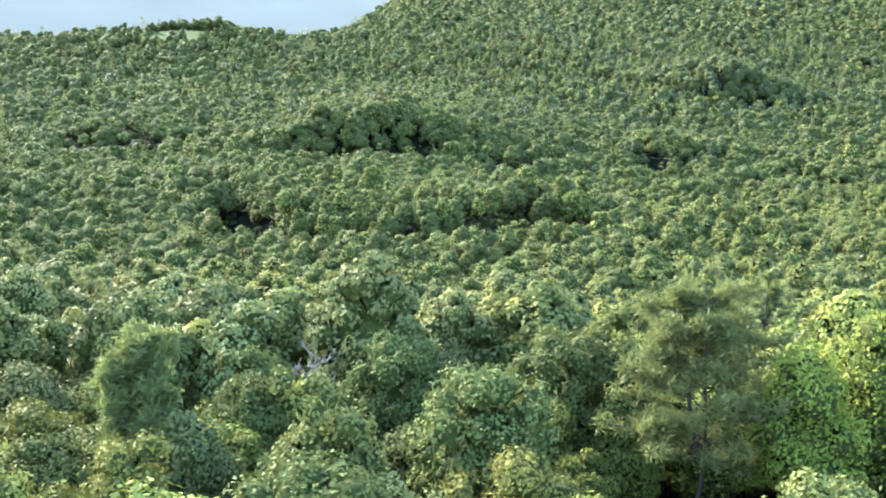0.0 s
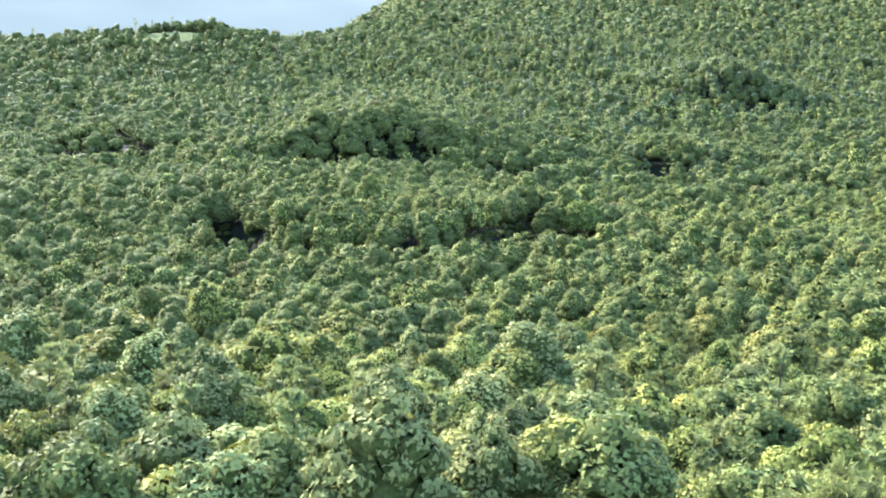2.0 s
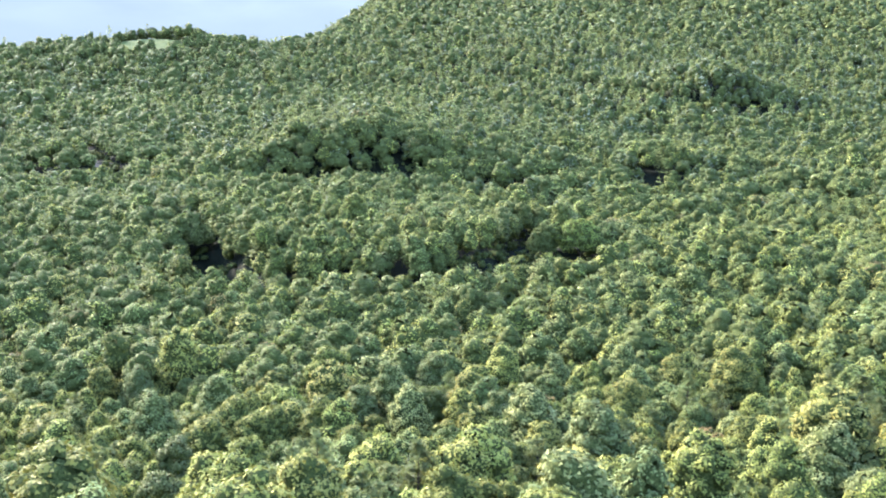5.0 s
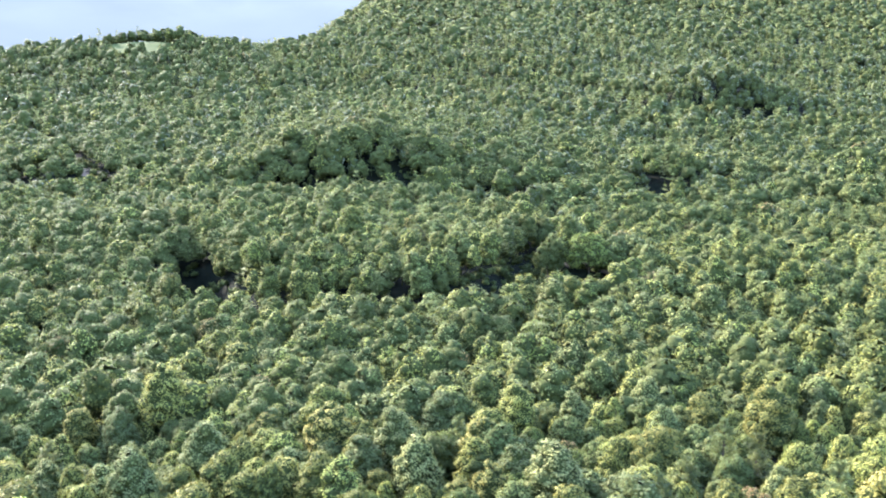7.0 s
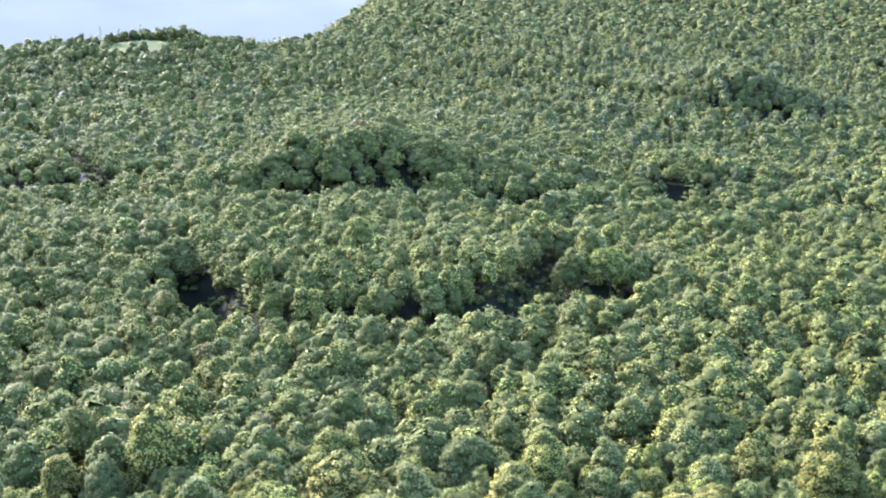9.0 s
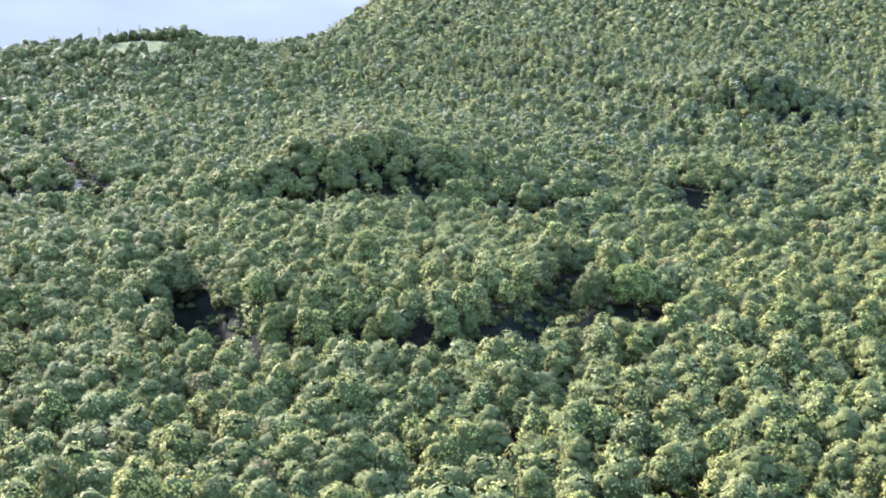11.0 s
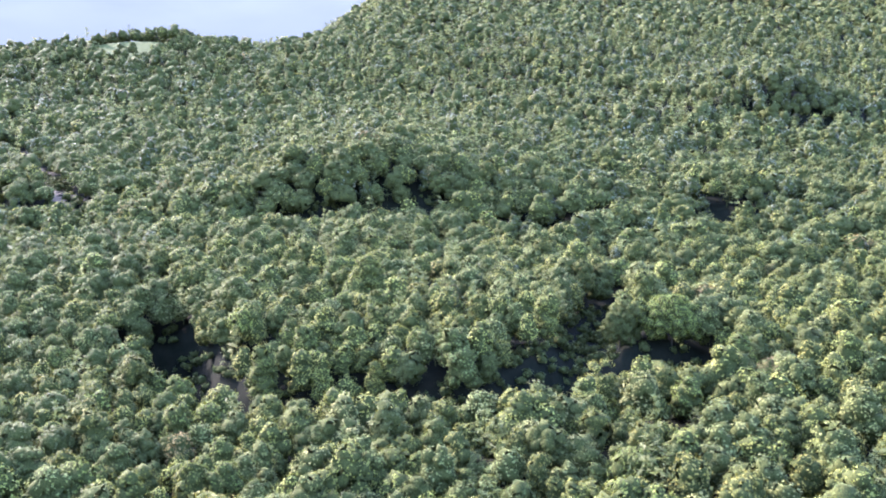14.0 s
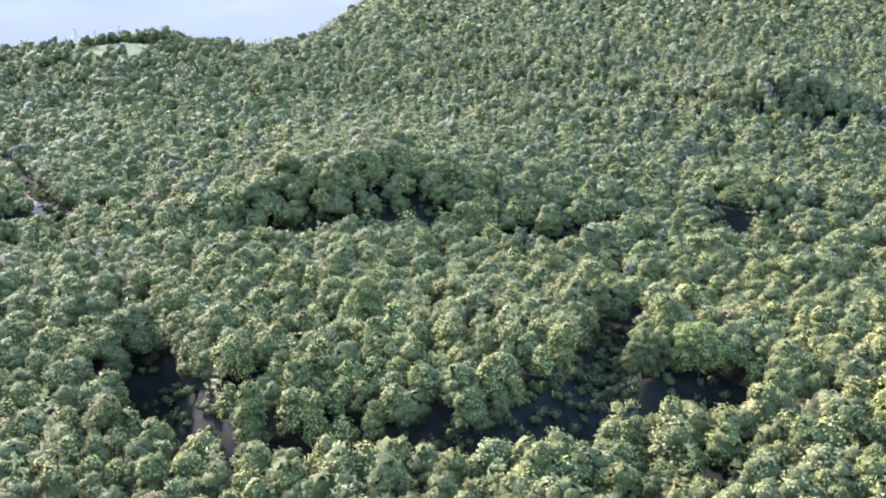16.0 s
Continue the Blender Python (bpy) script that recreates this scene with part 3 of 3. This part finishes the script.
def far_patterns(lobes, leaves, pine, size, rng):
    return {
        0: [billowy_crown(rng, "round", 5.2, 12.1, 4.4, lobes, 1, leaves, size, 0.6, low=-0.45) for _ in range(8)],
        1: [billowy_crown(rng, "round", 4.8, 11.5, 4.4, lobes, 1, leaves, size, 0.6, low=-0.45) for _ in range(7)],
        2: [billowy_crown(rng, "tall", 4.3, 14.1, 3.6, lobes, 1, leaves, size * 0.95, low=-0.45) for _ in range(6)],
        3: [pine_pattern(rng, 3.9, 12.5, 6.4, 6, 3, pine, size * 1.2) for _ in range(6)],
        5: [billowy_crown(rng, "round", 4.2, 11.9, 4.2, lobes, 1, leaves, size, 0.6, low=-0.45) for _ in range(2)],
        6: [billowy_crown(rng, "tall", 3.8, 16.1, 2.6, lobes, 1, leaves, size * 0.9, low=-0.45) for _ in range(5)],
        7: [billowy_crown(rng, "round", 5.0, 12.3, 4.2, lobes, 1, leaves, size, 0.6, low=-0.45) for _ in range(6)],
        8: [billowy_crown(rng, "round", 4.6, 12.7, 4.2, lobes, 1, leaves, size, 0.6, low=-0.45) for _ in range(6)]}


FAR_PATTERNS = far_patterns(15, 120, 12, 0.52, rng)
p = scatter(-420, 420, 620, 880, 9.2, rng)
p = np.concatenate([p, scatter(-150, 30, 643, 710, 8.5, rng)])
p = p[in_valley_view(p, 8)]
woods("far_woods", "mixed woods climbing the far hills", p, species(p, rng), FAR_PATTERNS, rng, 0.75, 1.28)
FARTHER_PATTERNS = far_patterns(8, 40, 5, 0.8, rng)
p = scatter(-640, 640, 880, 1340, 10.2, rng)
p = np.concatenate([p, scatter(190, 305, 940, 985, 9.0, rng)])
p = p[in_valley_view(p, 8)]
p = p[(p[:, 1] < 1326) | (p[:, 0] > -200)]
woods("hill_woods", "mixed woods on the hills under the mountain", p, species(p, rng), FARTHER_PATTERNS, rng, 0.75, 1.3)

LAST_PATTERNS = {
    0: [billowy_crown(rng, "round", 7.0, 12.0, 5.0, 5, 1, 10, 1.2, low=-0.3) for _ in range(6)],
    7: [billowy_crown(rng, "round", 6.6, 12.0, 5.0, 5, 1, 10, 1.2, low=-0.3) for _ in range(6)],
    1: [billowy_crown(rng, "round", 6.4, 12.0, 5.0, 5, 1, 10, 1.2, low=-0.3) for _ in range(6)],
    2: [billowy_crown(rng, "tall", 5.0, 15.0, 4.0, 5, 1, 10, 1.2, low=-0.3) for _ in range(4)],
    3: [pine_pattern(rng, 4.2, 14.0, 6.0, 4, 3, 3, 1.7) for _ in range(4)],
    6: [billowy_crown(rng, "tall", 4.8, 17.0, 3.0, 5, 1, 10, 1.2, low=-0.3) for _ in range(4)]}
p = scatter(-560, 860, 1340, 1860, 14.5, rng)
p = p[(p[:, 0] > -230) & (p[:, 0] < 0.42 * (p[:, 1] + 62) + 30)]
kinds = species(p, rng)
kinds[(kinds == 5) | (kinds == 8)] = 7
kinds[(kinds == 1) & (rng.random(len(p)) < 0.6)] = 0
woods("mountain_woods", "woods on the mountain beyond the valley, haze tinted into their leaf colours", p, kinds, LAST_PATTERNS, rng, 0.85, 1.3)

# trees round and behind the start, out of the flight's way
p = scatter(-320, 330, -170, 300, 9.5, rng)
p = p[~(np.abs(p[:, 0] + 2) < 0.425 * (p[:, 1] + 62) + 8) & (np.hypot(p[:, 0] - 6, p[:, 1] + 60) > 26)]
kinds = species(p, rng)
kinds[(kinds == 5) | (kinds > 6)] = 1
woods("side_woods", "mixed green woods on the flanks of the hill", p, kinds, LAST_PATTERNS, rng, 0.62, 0.9)

# ---- single trees of note ----
def single(name, label, category, x, y, trunk, crown, leaf, size=1.0, turn=0.0, crown_label=""):
    tree = thing(name, label, category)
    tree.matrix_basis = pose(x, y, float(land(x, y)), 0, 0, turn) @ Matrix.Scale(size, 4)
    part("trunk", quick_mesh("trunk", *trunk, (BARK,)), tree)
    part("crown", crown_mesh(crown, leaf), tree, crown_label)
    return tree


def tall_pine(name, label, x, y, top, r, clear):
    """Forked old pine whose dark limbs show through its needles."""
    h = top - float(land(x, y))
    tree = thing(name, label, "pine")
    tree.matrix_basis = pose(x, y, float(land(x, y)))
    fork = (-0.9, 0.2, h * 0.9)
    part("trunk", quick_mesh("trunk", *join([bough(rng, (0.3, 0, -1), (0.2, 0, h * 0.97), 0.24, 0.03, 8, 0.05, 8),
                                             bough(rng, (0.2, 0, h * 0.62), fork, 0.15, 0.03, 5, 0.1, 7)]), (BARK,)), tree)
    limbs = []
    for k in range(74):
        s = rng.uniform(clear, 0.97)
        a = rng.uniform(0, 6.28)
        l = r * (1.1 - 0.75 * ((s - clear) / (1 - clear)) ** 1.5) * rng.uniform(0.5, 1.1)
        o = np.array((0.2, 0, h * s)) if rng.random() < 0.6 else np.array((0.2 - 1.1 * max(0, (s - 0.62) / 0.3), 0.1, min(h * s, h * 0.9)))
        limbs.append((o, o + (math.cos(a) * l, math.sin(a) * l, l * rng.uniform(-0.05, 0.5))))
    for a, b in limbs:
        part("branch", quick_mesh("branch", *bough(rng, a, b, 0.05, 0.012, 3, 0.15, 4), (BARK,)), tree)
    tufts = [a + (b - a) * s + rng.normal(size=3) * 0.12 for a, b in limbs for s in (0.45, 0.65, 0.85, 1.0)]
    d = unit(rng.normal(size=(len(tufts) * 60, 3)) * (1, 1, 0.75) + (0, 0, 0.35))
    at = np.repeat(np.array(tufts), 60, 0) + d * rng.uniform(0.12, 0.6, (len(d), 1))
    across = np.cross(d, rng.normal(size=d.shape))
    part("crown", quick_mesh("crown", *sprigs(rng, at, unit(across), 0.15, 1.9, False, 0.0, 0.3, 0.4), (PINE,)), tree, "soft grey-green needles")


tall_pine("old_pine_tree", "old pine with dark forked trunk and soft open needles", 18.6, -12.2, 77.6, 3.9, 0.6)
tall_pine("old_pine_tree", "ragged pine with drooping needles among oaks", -6.0, -14.0, 75.4, 2.0, 0.62)

for x, y, top, r in ((23.2, -13.0, 76.6, 2.4), (27.0, -10.0, 75.8, 2.7)):
    h = top - float(land(x, y))
    single("yellowing_tree", "tree with yellow-green early autumn leaves on the hillside", "tree", x, y, trunk_with_limbs(rng, r, h * 0.55, h * 0.42, 6),
           billowy_crown(rng, "tall", r, h * 0.62, h * 0.40, 60, 1, 6400, 0.125, 0.7, 0.5, 0.3, diamond=True, reach=1.42), GOLD)

for x, y, top, r in ((61, 440, 32.5, 8.2), (44, 438, 30.0, 5.8)):
    h = top - float(land(x, y))
    single("tall_oak_tree", "large full-crowned oak standing clear above its neighbours", "oak", x, y, trunk_with_limbs(rng, r, h * 0.7, h * 0.28, 7),
           billowy_crown(rng, "round", r, h * 0.98, h * 0.04, 80, 1, 4200, 0.27, 0.5), MAPLE if r > 7 else OAK)
single("pale_poplar_tree", "broad poplar with pale yellow-green crown in the canopy", "poplar", -37, 482, trunk_with_limbs(rng, 5, 12, 9, 5),
       billowy_crown(rng, "round", 5.6, 20, 6, 50, 1, 2000, 0.28, 0.5), POPLAR)
for x, y, top, r in ((-30, 405, 24.5, 3.0), (-62, 409, 28, 4.2), (-45, 407, 24, 3.0), (-8, 432, 27.5, 4.0), (12, 441, 28, 3.6), (31, 389, 22.0, 4.2), (38, 390, 22.0, 3.6), (28, 382, 21.0, 3.6)):
    h = top - float(land(x, y))
    single("pale_poplar_tree", "tall poplar with pale yellow-green leaves beside the shaded clearing", "poplar", x, y, trunk_with_limbs(rng, r, h * 0.7, h * 0.25, 5),
           billowy_crown(rng, "tall" if y > 400 else "round", r, h * 0.94, h * 0.06, 40, 1, 900, 0.28, 0.4), POPLAR)
for x, y in ((-8, 474), (43, 543)):
    single("browning_tree", "tree with reddish brown leaves among green crowns", "tree", x, y, trunk_with_limbs(rng, 3, 8, 8, 5),
           billowy_crown(rng, "round", 3.4, 9, 8, 22, 1, 500, 0.28, 0.5), RUSSET)

dead = thing("dead_tree", "bare silver-grey dead tree with forked branches", "dead tree")
dead.matrix_basis = pose(0.3, -5.2, float(land(0.3, -5.2)) + 0.6)
part("trunk", quick_mesh("trunk", *bough(rng, (0, 0, -1), (0.1, 0, 15.6), 0.15, 0.03, 7, 0.05, 7), (SILVER,)), dead)
for k in range(13):
    z, a = rng.uniform(12.8, 15.4), k * 2.4
    l = rng.uniform(0.8, 1.9)
    tip = np.array((math.cos(a) * l, math.sin(a) * l, z + l * rng.uniform(0.1, 0.7)))
    limb = part("branch", quick_mesh("branch", *bough(rng, (0, 0, z), tip, 0.05, 0.018, 4, 0.25, 5), (SILVER,)), dead)
    for j in range(3):
        o = np.array((0, 0, z)) + (tip - (0, 0, z)) * rng.uniform(0.4, 0.9)
        part("twig", quick_mesh("twig", *bough(rng, o, o + rng.normal(size=3) * (0.35, 0.35, 0.25) + (0, 0, 0.25), 0.03, 0.01, 2, 0.2, 4), (SILVER,)), limb)

# low green scrub in the openings
def by_opening(p):
    near = ~clear_of_special(p)
    for k, (line, half) in enumerate(GAPS):
        near |= off_line(p[:, 0], p[:, 1], line) < half + (12 if k in (0, 2) else 8 if k in (5, 6) else 4)
    return near


SCRUB = {0: [billowy_crown(rng, "round", 1.4, 2.2, -0.2, 4, 1, 14, 0.36) for _ in range(5)], 2: [billowy_crown(rng, "round", 1.4, 2.2, -0.2, 4, 1, 14, 0.36) for _ in range(5)], 3: [billowy_crown(rng, "tall", 1.3, 3.6, -0.2, 4, 1, 14, 0.36) for _ in range(4)]}
p = scatter(-300, 300, 370, 830, 2.7, rng)
p = p[by_opening(p) & (off_line(p[:, 0], p[:, 1], GAPS[8][0]) > 2.5) & (rng.random(len(p)) < np.where(off_line(p[:, 0], p[:, 1], GAPS[0][0]) < 24, 0.3, 0.6))]
grassy = off_line(p[:, 0], p[:, 1], GAPS[7][0]) < 11
woods("scrub", "low green scrub growing in the shaded openings", p[~grassy], np.where(rng.random((~grassy).sum()) < 0.7, 0, 3), SCRUB, rng, 0.6, 1.2)
p = p[grassy][::2]
woods("meadow_scrub", "light green saplings scattered over the meadow", p, np.full(len(p), 2), SCRUB, rng, 0.7, 1.4)

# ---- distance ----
# Far hills as a glowing sheet: haze painted in, paler with height
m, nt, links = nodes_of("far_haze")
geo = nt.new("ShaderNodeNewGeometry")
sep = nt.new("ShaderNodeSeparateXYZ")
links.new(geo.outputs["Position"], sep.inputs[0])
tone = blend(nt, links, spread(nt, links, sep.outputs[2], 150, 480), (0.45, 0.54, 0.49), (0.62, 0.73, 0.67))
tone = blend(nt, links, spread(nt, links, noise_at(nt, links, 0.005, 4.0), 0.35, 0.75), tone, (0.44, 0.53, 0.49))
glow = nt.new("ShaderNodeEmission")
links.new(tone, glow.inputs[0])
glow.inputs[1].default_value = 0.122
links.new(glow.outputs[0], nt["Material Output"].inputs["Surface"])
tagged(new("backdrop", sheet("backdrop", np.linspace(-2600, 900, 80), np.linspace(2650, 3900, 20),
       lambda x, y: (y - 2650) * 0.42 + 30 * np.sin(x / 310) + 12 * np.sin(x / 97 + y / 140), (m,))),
       "hills in the far distance, their pale blue haze painted as glow", "backdrop", kind="structure")
